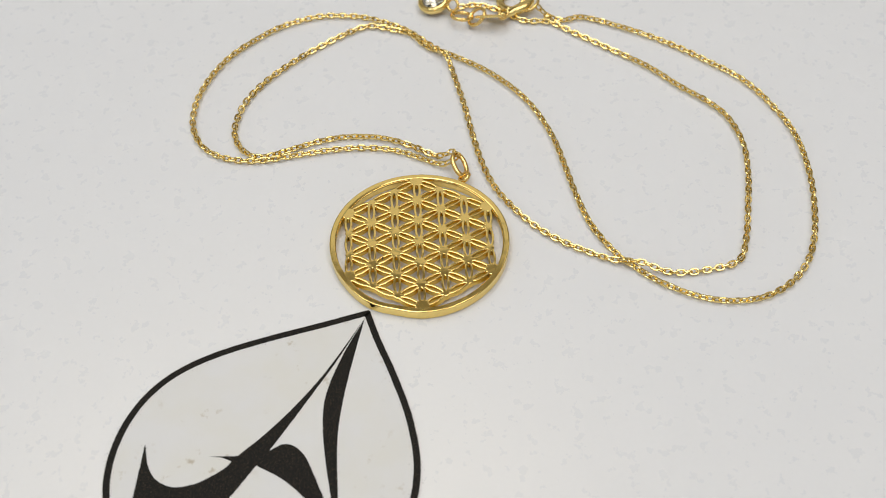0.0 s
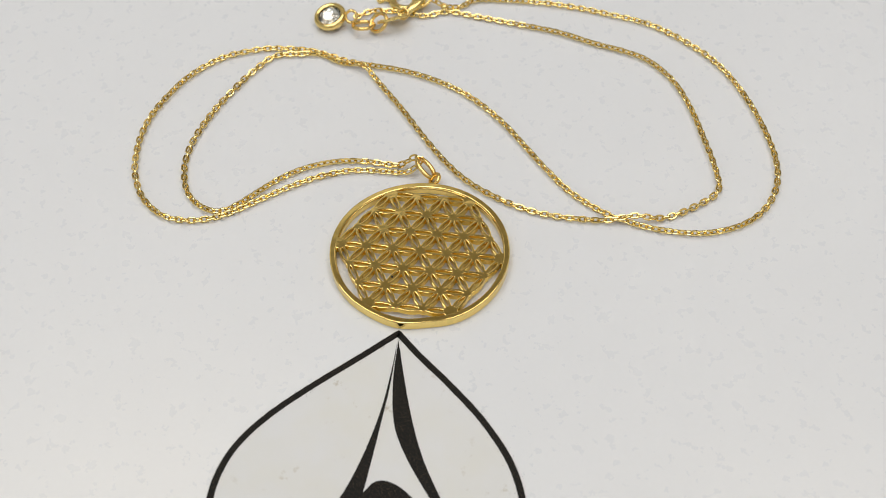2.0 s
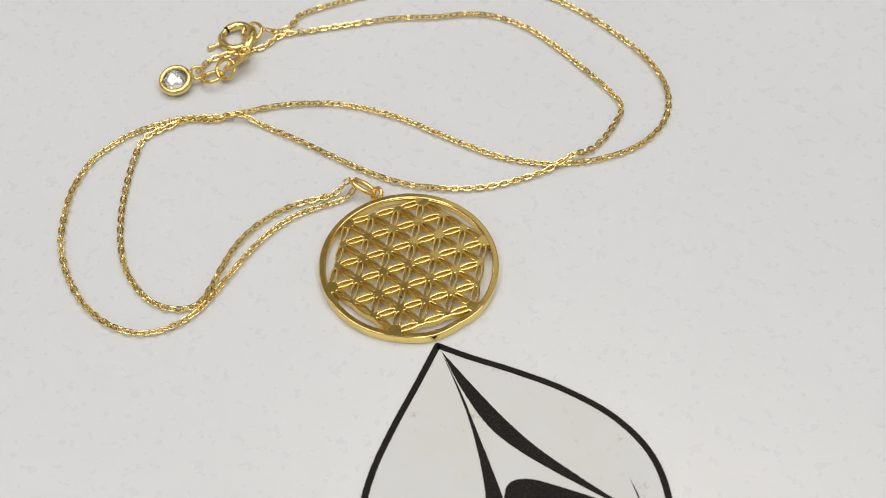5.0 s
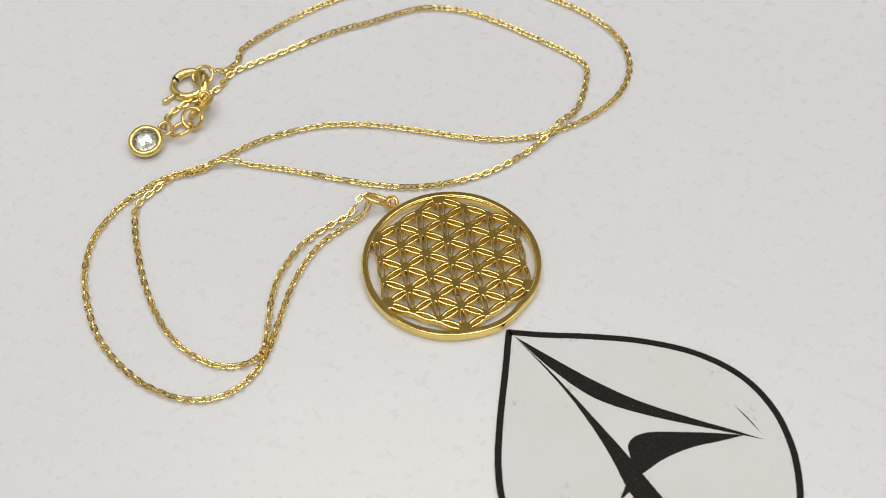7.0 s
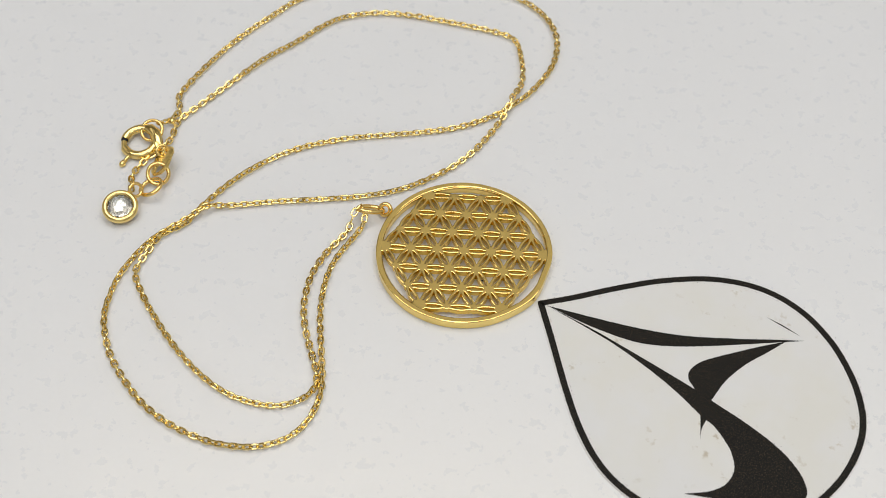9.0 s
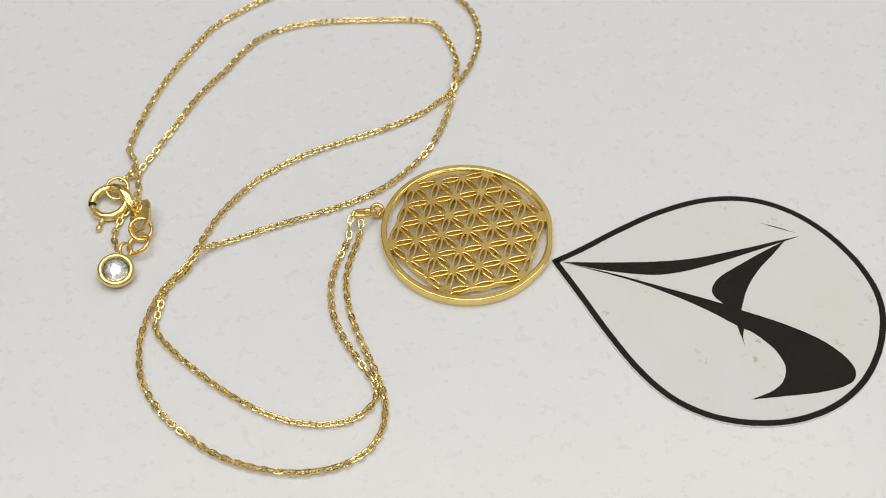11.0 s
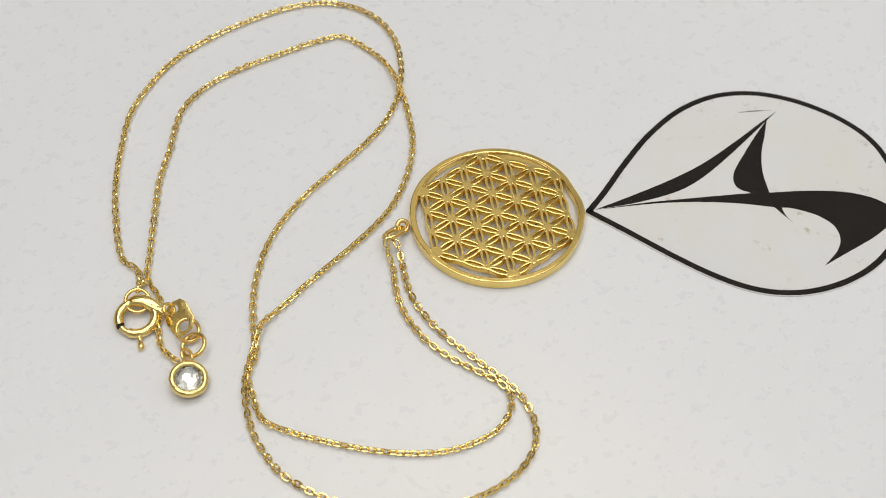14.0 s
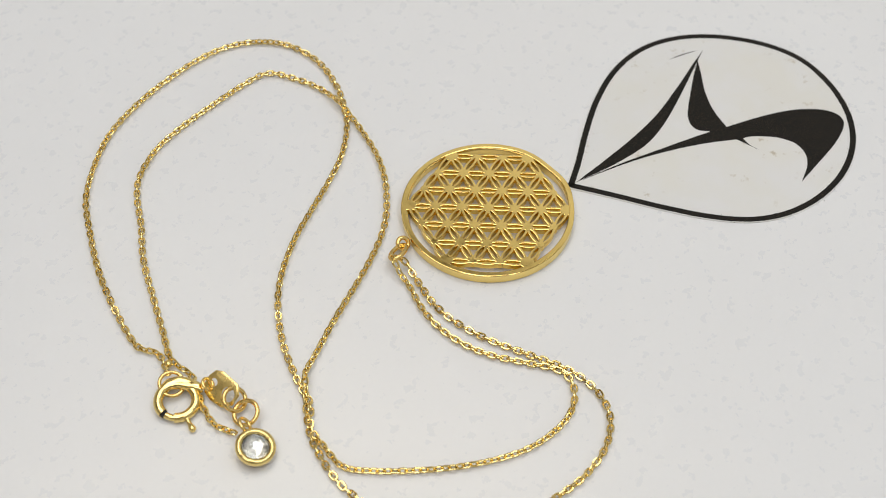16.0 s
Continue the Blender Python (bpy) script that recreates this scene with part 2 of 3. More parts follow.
def rounded_section(w, h, r, steps=3):
    """A rectangle w wide and h high with rounded corners."""
    out = []
    for cx, cy, a0 in ((1, 1, 0), (-1, 1, 90), (-1, -1, 180), (1, -1, 270)):
        for k in range(steps + 1):
            a = radians(a0 + 90 * k / steps)
            out.append((cx * (w / 2 - r) + r * math.cos(a), cy * (h / 2 - r) + r * math.sin(a)))
    return out


def circle_path(r, n, a0=0.0, a1=360.0, ry=None):
    closed = abs(a1 - a0) >= 360
    m = n if closed else n + 1
    return [Vector((r * math.cos(radians(a0 + (a1 - a0) * k / n)), (ry or r) * math.sin(radians(a0 + (a1 - a0) * k / n)), 0)) for k in range(m)]


def facing(place, normal, along=(1, 0, 0)):
    """The pose of a flat piece at a place in millimetres: its own z along the normal, its x near to along."""
    z = Vector(normal).normalized()
    x = Vector(along) - z * z.dot(Vector(along))
    x.normalize()
    m = Matrix((x, z.cross(x), z)).transposed().to_4x4()
    m.translation = Vector(place) * MM
    return m


def moved(bm, m):
    bmesh.ops.transform(bm, matrix=m, verts=bm.verts)
    return bm


def slab(bm, outline, z0, z1):
    """A flat plate with the given outline."""
    top = [bm.verts.new((p.x, p.y, z1)) for p in outline]
    low = [bm.verts.new((p.x, p.y, z0)) for p in outline]
    n = len(outline)
    face = bm.faces.new(top)
    for i in range(n):
        bm.faces.new((top[i], low[i], low[(i + 1) % n], top[(i + 1) % n]))
    bmesh.ops.triangulate(bm, faces=[face], ngon_method="EAR_CLIP")
    return bm


# ---- the room ----
X0, X1, Y0, Y1, ZF, ZC = -2.35, 1.25, -1.6, 2.4, -0.75, 1.95


def room_piece(name, dims, mat, label, category):
    ob = part(name, box(bmesh.new(), *dims), mat, smooth=False)
    return tagged(ob, label, category, kind="structure")


room_piece("floor", (X0 - 0.1, X1 + 0.1, Y0 - 0.1, Y1 + 0.1, ZF - 0.1, ZF), floor_paint, "plain grey floor of the room", "floor")
room_piece("ceiling", (X0 - 0.1, X1 + 0.1, Y0 - 0.1, Y1 + 0.1, ZC, ZC + 0.1), ceiling_paint, "plain white painted ceiling", "ceiling")
room_piece("wall_west", (X0 - 0.1, X0, Y0 - 0.1, Y1 + 0.1, ZF, ZC), wall_paint, "plain pale painted wall", "wall")
room_piece("wall_east", (X1, X1 + 0.1, Y0 - 0.1, Y1 + 0.1, ZF, ZC), wall_paint, "plain pale painted wall", "wall")
room_piece("wall_south", (X0, X1, Y0 - 0.1, Y0, ZF, ZC), wall_paint, "plain pale painted wall", "wall")
room_piece("wall_north", (X0, X1, Y1, Y1 + 0.1, ZF, ZC), wall_paint, "plain pale painted wall", "wall")

table = empty("table", (0, 0, ZF))
tagged(table, "white pearl lacquered table with a satin top", "table")
bm = box(bmesh.new(), -0.65, 0.6, -0.45, 0.45, 0.715, 0.75)
bmesh.ops.bevel(bm, geom=bm.edges[:], offset=0.003, segments=2, affect="EDGES")
top = part("tabletop", bm, lacquer, table, "white pearl lacquer with tiny glitter flakes")
for x in (-0.6, 0.55):
    for y in (-0.4, 0.4):
        bm = box(bmesh.new(), x - 0.025, x + 0.025, y - 0.025, y + 0.025, 0, 0.715)
        bmesh.ops.bevel(bm, geom=bm.edges[:], offset=0.002, segments=1, affect="EDGES")
        part("leg", bm, wall_paint, table)


# ---- the printed drop-shaped film ----
def mm(points, z=0.0):
    return [Vector((x * MM, y * MM, z * MM)) for x, y in points]


def ragged(points, amount, seed):
    """Edges as toner leaves them: fine irregular steps."""
    return [p + Vector((noise.noise(p * 9000 + Vector((seed, 0, 0))), noise.noise(p * 9000 + Vector((0, seed, 9))), 0)) * amount for p in points]


def shape(runs, step=0.22 * MM):
    """A closed outline made of smooth runs that meet in corners."""
    out = []
    for run in runs:
        out += spline(mm(run), step)[:-1]
    return out


DROP = [(11.15, -7.50), (15.72, -6.21), (21.66, -4.20), (28.70, -2.31), (36.00, -1.63), (42.49, -2.99), (47.62, -6.45), (51.23, -11.37), (53.36, -16.72), (54.16, -21.42), (53.89, -25.26),
    (52.56, -28.96), (50.04, -33.00), (46.25, -36.76), (41.46, -39.36), (36.25, -40.40), (31.15, -40.03), (26.51, -38.53), (22.52, -36.06), (19.27, -32.48), (16.73, -27.44), (14.69, -21.00),
    (12.89, -13.94), (11.15, -7.50)]


def inset(outline, d):
    """The outline moved inwards by d, corner kept."""
    n, out = len(outline), []
    for i, p in enumerate(outline):
        a = (p - outline[i - 1]).normalized()
        b = (outline[(i + 1) % n] - p).normalized()
        na, nb = Vector((a.y, -a.x, 0)), Vector((b.y, -b.x, 0))
        m = (na + nb).normalized()
        out.append(p + m * d / max(m.dot(na), 0.45 if d > 0 else 0.95))
    return out


FILM = 0.20 * MM


def drop_sticker():
    thing = empty("sticker", (32 * MM, -21 * MM, 0))
    tagged(thing, "milky white drop-shaped sticker with black printed swooshes", "sticker")
    back = Matrix.Translation((-32 * MM, -21 * -MM, 0))
    outer = shape([DROP], 0.07 * MM)
    body = bmesh.new()
    slab(body, inset(shape([DROP]), -0.55 * MM), 0.0, FILM)
    part("film", moved(body, back), film_white, thing, "milky white film with a clear margin")
    ring = bmesh.new()
    a, b = ragged(inset(outer, -0.42 * MM), 0.075 * MM, 1), ragged(inset(outer, 0.48 * MM), 0.075 * MM, 2)
    va = [ring.verts.new((p.x, p.y, FILM + 0.015 * MM)) for p in a]
    vb = [ring.verts.new((p.x, p.y, FILM + 0.015 * MM)) for p in b]
    la = [ring.verts.new((p.x, p.y, FILM - 0.01 * MM)) for p in a]
    lb = [ring.verts.new((p.x, p.y, FILM - 0.01 * MM)) for p in b]
    for i in range(len(a)):
        j = (i + 1) % len(a)
        for q in ((va[i], va[j], vb[j], vb[i]), (la[i], la[j], va[j], va[i]), (vb[i], vb[j], lb[j], lb[i])):
            ring.faces.new(q)
    part("border", moved(ring, back), toner, thing, "black printed border line", smooth=False)
    swooshes = [
        ("upper_swoosh", [[(12.2, -7.9), (18.3, -9.4), (24.8, -10.8), (31.0, -11.6), (38.0, -11.6), (43.2, -11.4), (47.4, -11.3)],
                          [(47.4, -11.3), (43.6, -11.85), (38.2, -12.6), (33.2, -13.2), (27.9, -13.5), (23.4, -12.9), (17.6, -10.7), (12.2, -7.9)]]),
        ("main_swoosh", [[(12.2, -7.95), (18.4, -11.4), (22.4, -13.9), (26.0, -16.2), (29.7, -18.6), (32.1, -20.2)],
                         [(32.1, -20.2), (31.3, -18.5), (31.7, -17.0), (33.4, -15.6), (37.2, -14.1), (41.2, -12.7), (44.9, -11.6)],
                         [(44.9, -11.6), (42.5, -13.4), (39.1, -15.8), (36.3, -18.6), (34.2, -21.8)],
                         [(34.2, -21.8), (38.9, -25.2), (42.8, -28.7), (45.0, -31.8), (45.8, -34.5), (45.0, -36.3), (43.0, -37.0), (39.6, -37.1), (35.9, -36.7), (30.1, -36.0)],
                         [(30.1, -36.0), (33.4, -35.4), (35.5, -34.2), (36.65, -32.1), (36.4, -29.5), (35.3, -27.2), (34.3, -25.7), (33.4, -24.9)],
                         [(33.4, -24.9), (32.75, -26.3), (32.5, -27.8)],
                         [(32.5, -27.8), (32.6, -25.6), (32.65, -24.2)],
                         [(32.65, -24.2), (29.7, -20.9), (26.2, -17.6), (22.0, -14.2), (18.2, -11.62), (12.2, -7.95)]]),
        ("hairline", [[(42.6, -7.7), (44.8, -8.95), (47.0, -10.6)], [(47.0, -10.6), (44.7, -9.12), (42.6, -7.7)]]),
    ]
    for name, runs in swooshes:
        bm = bmesh.new()
        slab(bm, ragged(shape(runs, 0.07 * MM), (0.075 if name != "hairline" else 0.01) * MM, 5), FILM - 0.01 * MM, FILM + 0.015 * MM)
        part(name, moved(bm, back), toner, thing, "black printed swoosh" if name != "hairline" else "thin black printed line", smooth=False)
    # stray toner grains beside the printed lines
    rng = random.Random(4)
    grains = bmesh.new()
    lines = inset(outer, 0.5 * MM) + inset(outer, -0.44 * MM) + [p for _, runs in swooshes[:2] for p in shape(runs)]
    for _ in range(1700):
        p = rng.choice(lines)
        r = rng.uniform(0.012, 0.035) * MM
        c = p + Vector((rng.gauss(0, 0.17) * MM, rng.gauss(0, 0.17) * MM, 0))
        a0 = rng.uniform(0, 6.28)
        ring_v = [grains.verts.new((c.x + r * math.cos(a0 + k * 1.257), c.y + r * math.sin(a0 + k * 1.257), FILM + 0.008 * MM)) for k in range(5)]
        tip = grains.verts.new((c.x, c.y, FILM + 0.02 * MM))
        for k in range(5):
            grains.faces.new((ring_v[k], ring_v[(k + 1) % 5], tip))
    tagged(part("toner_grains", moved(grains, back), toner, thing, smooth=False), "scattered black toner grains", kind="stuff")
    return thing


drop_sticker()


# ---- the pendant: a round frame filled with interlaced circles ----
PITCH = 3.81 * MM
TOP = 1.55 * MM


def pendant_radius(a):
    """The hand-finished frame is not quite round."""
    d = math.degrees(a)
    d = d - 360 if d > 180 else d
    worn = 0.11 * math.exp(-((d + 37) / 9) ** 2) - 0.25 * math.exp(-((d + 16) / 11) ** 2) - 0.08 * math.exp(-((d + 58) / 12) ** 2)
    return (12.58 + worn + 0.05 * math.sin(3 * a + 2.0)) * MM


def lattice_points():
    pts = {}
    for q in range(-3, 4):
        for r in range(-3, 4):
            if abs(q + r) <= 3:
                pts[(q, r)] = Vector((PITCH * (q + r / 2), PITCH * r * math.sqrt(3) / 2, 0))
    return pts


def lattice_field(h, n):
    """Distance to the cast openwork (negative inside) over a square grid of step h, in millimetres."""
    ax = (np.arange(n) - (n - 1) / 2) * h
    x, y = np.meshgrid(ax, ax, indexing="ij")
    pitch, k, half = PITCH / MM, 0.055, 0.16
    bow = 1.243 * pitch  # radius of the arcs: they cross a little flatter than full circles
    total = np.zeros_like(x)
    pts = {key: p / MM for key, p in lattice_points().items()}
    axes = []
    for (q, r), p in pts.items():
        for dq, dr in ((1, 0), (0, 1), (-1, 1)):
            if (q + dq, r + dr) in pts:
                e = pts[(q + dq, r + dr)]
                axes.append((p, e))
                d = (e - p) / pitch
                u = (x - (p.x + e.x) / 2) * d.x + (y - (p.y + e.y) / 2) * d.y
                v = -(x - (p.x + e.x) / 2) * d.y + (y - (p.y + e.y) / 2) * d.x
                near = (np.abs(u) < pitch * 0.8) & (np.abs(v) < pitch * 0.55)
                a, b = u[near], v[near]
                for side in (1, -1):
                    c = b * side + pitch * 1.138
                    arc = np.abs(np.hypot(a, c) - bow)
                    ends = np.hypot(np.abs(a) - pitch / 2, b)
                    dist = np.where(np.abs(a) < 0.439 * c, arc, ends)
                    total[near] += np.exp(-(dist - half) / k)
    for p in pts.values():
        far = p.length / pitch
        size = 0.95 if abs(far - 3) < 0.01 else 0.42 if far > 2.1 else 0.64
        total += np.exp(-np.maximum(np.hypot(x - p.x, y - p.y) - size, -0.6) / k)
    return x, y, -k * np.log(total + 1e-30), list(pts.values()), axes


def lattice_pieces():
    """The openwork cut into its hubs and petals: flat top with softly rounded edges, upright sides."""
    h, n, soft, drop, draft = 0.055, 437, 0.12, 0.012, 0.03
    x, y, f, hubs, axes = lattice_field(h, n)
    top, low = TOP / MM - 0.03, TOP / MM - 0.92
    gx, gy = np.gradient(f, h)
    inside = f < 0
    cells = inside[:-1, :-1] | inside[1:, :-1] | inside[:-1, 1:] | inside[1:, 1:]
    hub_xy = np.array([(p.x, p.y) for p in hubs])
    axis_xy = np.array([((p.x + e.x) / 2, (p.y + e.y) / 2) for p, e in axes])
    pieces = {}

    def height(d):
        t = max(0.0, min(1.0, 1 + d / soft))
        return top - drop * t * t

    for i, j in zip(*np.nonzero(cells)):
        cx, cy = x[i, j] + h / 2, y[i, j] + h / 2
        dh = (hub_xy[:, 0] - cx) ** 2 + (hub_xy[:, 1] - cy) ** 2
        near = int(dh.argmin())
        if dh[near] < 0.95 ** 2:
            key = ("hub", near)
        else:
            key = ("petal", int(((axis_xy[:, 0] - cx) ** 2 + (axis_xy[:, 1] - cy) ** 2).argmin()))
        verts, faces, sides, backs, index = pieces.setdefault(key, ([], [], [], [], {}))

        def vertex(name, px, py, pz):
            if name not in index:
                index[name] = len(verts)
                verts.append((px * MM, py * MM, pz * MM))
            return index[name]

        ring, cut = [], []
        corners = ((i, j), (i + 1, j), (i + 1, j + 1), (i, j + 1))
        for c in range(4):
            a, b = corners[c], corners[(c + 1) % 4]
            fa, fb = f[a], f[b]
            if fa < 0:
                ring.append(vertex(a, x[a], y[a], height(fa)))
            if (fa < 0) != (fb < 0):
                t = fa / (fa - fb)
                px, py = x[a] + (x[b] - x[a]) * t, y[a] + (y[b] - y[a]) * t
                name = (min(a, b), max(a, b))
                ring.append(vertex(name, px, py, top - drop))
                slope = math.hypot(gx[a], gy[a]) + 1e-6
                cut.append((vertex(name + (1,), px, py, top - drop), vertex(name + (0,), px + draft * gx[a] / slope, py + draft * gy[a] / slope, low), fa < 0))
        if len(ring) > 2:
            faces.append(ring)
            backs.append([vertex(("back", v), verts[v][0] / MM, verts[v][1] / MM, low) for v in reversed(ring)])
        if len(cut) == 2:
            (a, al, out), (b, bl, _) = cut
            sides.append([b, a, al, bl] if out else [a, b, bl, al])
    made = []
    for (kind, k), (verts, faces, sides, backs, _) in sorted(pieces.items()):
        me = bpy.data.meshes.new(kind)
        me.from_pydata(verts, [], faces + sides + backs)
        me.polygons.foreach_set("material_index", [0] * len(faces) + [1] * len(sides) + [2] * len(backs))
        me.polygons.foreach_set("use_smooth", [True] * len(me.polygons))
        for mat in (gold_flat, gold_wall, gold_back):
            me.materials.append(mat)
        made.append((kind, me))
    return made


def round_pendant():
    thing = empty("pendant")
    tagged(thing, "round gold pendant with an openwork flower lattice", "pendant")
    ring = bmesh.new()
    n = 128
    path = []
    for k in range(n):
        a = 2 * math.pi * k / n
        r = pendant_radius(a) - 0.43 * MM
        path.append(Vector((r * math.cos(a), r * math.sin(a), TOP - 0.75 * MM)))
    sweep(ring, path, rounded_section(0.84 * MM, 1.5 * MM, 0.15 * MM, 4))
    part("frame", ring, gold_frame, thing, "smooth flat gold frame", crease=9)
    # the openwork: a thin inner hoop carries the hubs and petals
    hoop = bmesh.new()
    sweep(hoop, circle_path(11.8 * MM, 96), rounded_section(0.3 * MM, 0.6 * MM, 0.08 * MM))
    lattice = part("lattice", moved(hoop, Matrix.Translation((0, 0, TOP - 0.5 * MM))), gold_flat, thing, "openwork of interlaced gold circles")
    for kind, me in lattice_pieces():
        ob = new(kind, me)
        ob.parent = lattice
    spot = bmesh.new()
    bmesh.ops.create_icosphere(spot, subdivisions=2, radius=0.16 * MM, matrix=pose(2.82 * MM, -5.2 * MM, TOP - 0.06 * MM) @ Matrix.Diagonal((1.4, 0.8, 0.6, 1)))
    part("tarnish_spot", spot, metal_dark, thing, "small black tarnish spot")
    # the soldered eye at the rim
    eye = bmesh.new()
    sweep(eye, circle_path(0.80 * MM, 24), round_section(0.34 * MM, 10))
    part("eye", moved(eye, facing((-11.85, 6.95, 1.05), (-0.2, -0.6, 0.75))), gold_rose, thing, "soldered gold eye")
    return thing


round_pendant()


# ---- loose rings ----
def jump_ring(r, wire, place, normal, label, ry=None, mat=gold_rose, along=(1, 0, 0)):
    bm = bmesh.new()
    sweep(bm, circle_path(r * MM, 36, ry=ry and ry * MM), round_section(wire * MM, 10))
    ob = part("jump_ring", bm, mat)
    ob.matrix_world = facing(place, normal, along)
    return tagged(ob, label, "ring", "jump rings of the necklace")


jump_ring(1.85, 0.36, (-13.9, 6.4, 1.6), (0.14, 0.52, 0.84), "oval gold jump ring between pendant and chain", ry=1.05, along=(-0.92, -0.24, 0.34))
jump_ring(1.62, 0.26, (-48.3, 19.4, 1.5), (-0.1, -0.35, 0.9), "gold jump ring between clasp and chain")
jump_ring(1.66, 0.31, (-46.5, 8.6, 1.2), (-0.36, 0.12, 0.93), "gold jump ring between tag and stone charm")
jump_ring(1.55, 0.30, (-45.8, 10.9, 1.55), (0.05, -0.6, 0.8), "gold jump ring through the hole of the tag")
jump_ring(0.82, 0.24, (-45.9, 15.2, 1.8), (0.35, -0.55, 0.75), "small gold jump ring between clasp and tag")


# ---- spring ring clasp ----
def spring_clasp():
    thing = empty("spring_ring_clasp", (-49.75 * MM, 17.4 * MM, 1.0 * MM))
    tagged(thing, "round gold spring ring clasp, closed, lying on the table", "clasp")
    tube = bmesh.new()
    sweep(tube, circle_path(2.42 * MM, 44, 210, 531), round_section(0.65 * MM, 14), closed=False)
    part("tube", tube, gold, thing)
    bolt = bmesh.new()
    sweep(bolt, circle_path(2.42 * MM, 12, 166, 214), round_section(0.44 * MM, 10), closed=False)
    part("bolt", bolt, gold, thing, "thin inner gold bolt")
    # solid near-black plug: the notch's inner shade put in as colour
    gap = bmesh.new()
    sweep(gap, circle_path(2.42 * MM, 5, 166, 181), round_section(0.55 * MM, 12), closed=False, sizes=[1.1, 1.05, 0.85, 1.05, 0.9, 0.8])
    part("gap", gap, metal_dark, thing, "near-black plug for the shaded gap of the clasp")
    lever = bmesh.new()
    a = radians(243)
    d = Vector((math.cos(a), math.sin(a), 0))
    sweep(lever, [d * r * MM for r in (2.9, 3.4, 3.8, 4.1, 4.4, 4.7, 4.9, 5.0)], round_section(0.36 * MM, 10), closed=False, sizes=[1.0, 0.8, 0.8, 1.1, 1.35, 1.2, 0.8, 0.3])
    part("lever", lever, gold, thing, "small gold thumb knob")
    lug = bmesh.new()
    sweep(lug, [Vector((x * MM, y * MM, z * MM)) for x, y, z in ((0.2, 2.5, 0.1), (1.2, 2.2, 0.2), (2.1, 1.3, 0.25), (2.6, 0.1, 0.25), (2.95, -1.0, 0.15), (3.25, -1.7, -0.05))],
          rounded_section(1.55 * MM, 1.25 * MM, 0.5 * MM), closed=False, sizes=[0.7, 1.0, 1.12, 1.05, 0.85, 0.7])
    part("lug", lug, gold, thing, "tapered gold lug")
    thing.rotation_euler = (radians(6), radians(-4), 0)
    thing.scale = (1.02, 1.02, 1.02)
    return thing


spring_clasp()


# ---- tag plate ----
def tag_plate():
    """A flat stamped plate with cut corners, softly bevelled, with a small and a large hole."""
    bm = bmesh.new()
    corners = [(2.75, 0.75), (1.75, 1.8), (-1.3, 1.9), (-2.3, 1.45), (-2.75, 0.4), (-2.7, -0.7), (-2.0, -1.6), (-0.6, -1.95), (1.6, -1.75), (2.7, -0.8)]
    holes = ((-1.45, 0.1, 0.56), (1.15, 0.0, 1.0))
    n, m = len(corners), 22
    rings = []
    for z, k in ((-0.2, 0.955), (-0.13, 1.0), (0.13, 1.0), (0.2, 0.955)):
        rings.append([bm.verts.new((x * 0.92 * k * MM, y * 1.08 * k * MM, z * MM)) for x, y in corners])
    for a, b in zip(rings[:-1], rings[1:]):
        for i in range(n):
            bm.faces.new((a[i], a[(i + 1) % n], b[(i + 1) % n], b[i]))
    bores = []
    for cx, cy, r in holes:
        bores.append([[bm.verts.new(((cx + rr * math.cos(2 * math.pi * k / m)) * MM, (cy + rr * math.sin(2 * math.pi * k / m)) * MM, z * MM)) for k in range(m)]
                      for z, rr in ((-0.2, r + 0.06), (-0.12, r), (0.12, r), (0.2, r + 0.06))])
    for bore in bores:
        for a, b in zip(bore[:-1], bore[1:]):
            for k in range(m):
                bm.faces.new((a[k], b[k], b[(k + 1) % m], a[(k + 1) % m]))
    for row, level in ((rings[0], 0), (rings[-1], -1)):
        loops = [row] + [bore[level] for bore in bores]
        edges = [bm.edges.get((loop[k], loop[(k + 1) % len(loop)])) for loop in loops for k in range(len(loop))]
        bmesh.ops.triangle_fill(bm, edges=edges, use_beauty=True)
    ob = part("tag_plate", bm, gold_satin)
    ob.matrix_world = facing((-45.55, 13.2, 1.75), (-0.64, 0.0, 0.77), (-0.22, -0.97, 0.0))
    return tagged(ob, "flat gold tag plate with cut corners and two holes", "tag")


tag_plate()


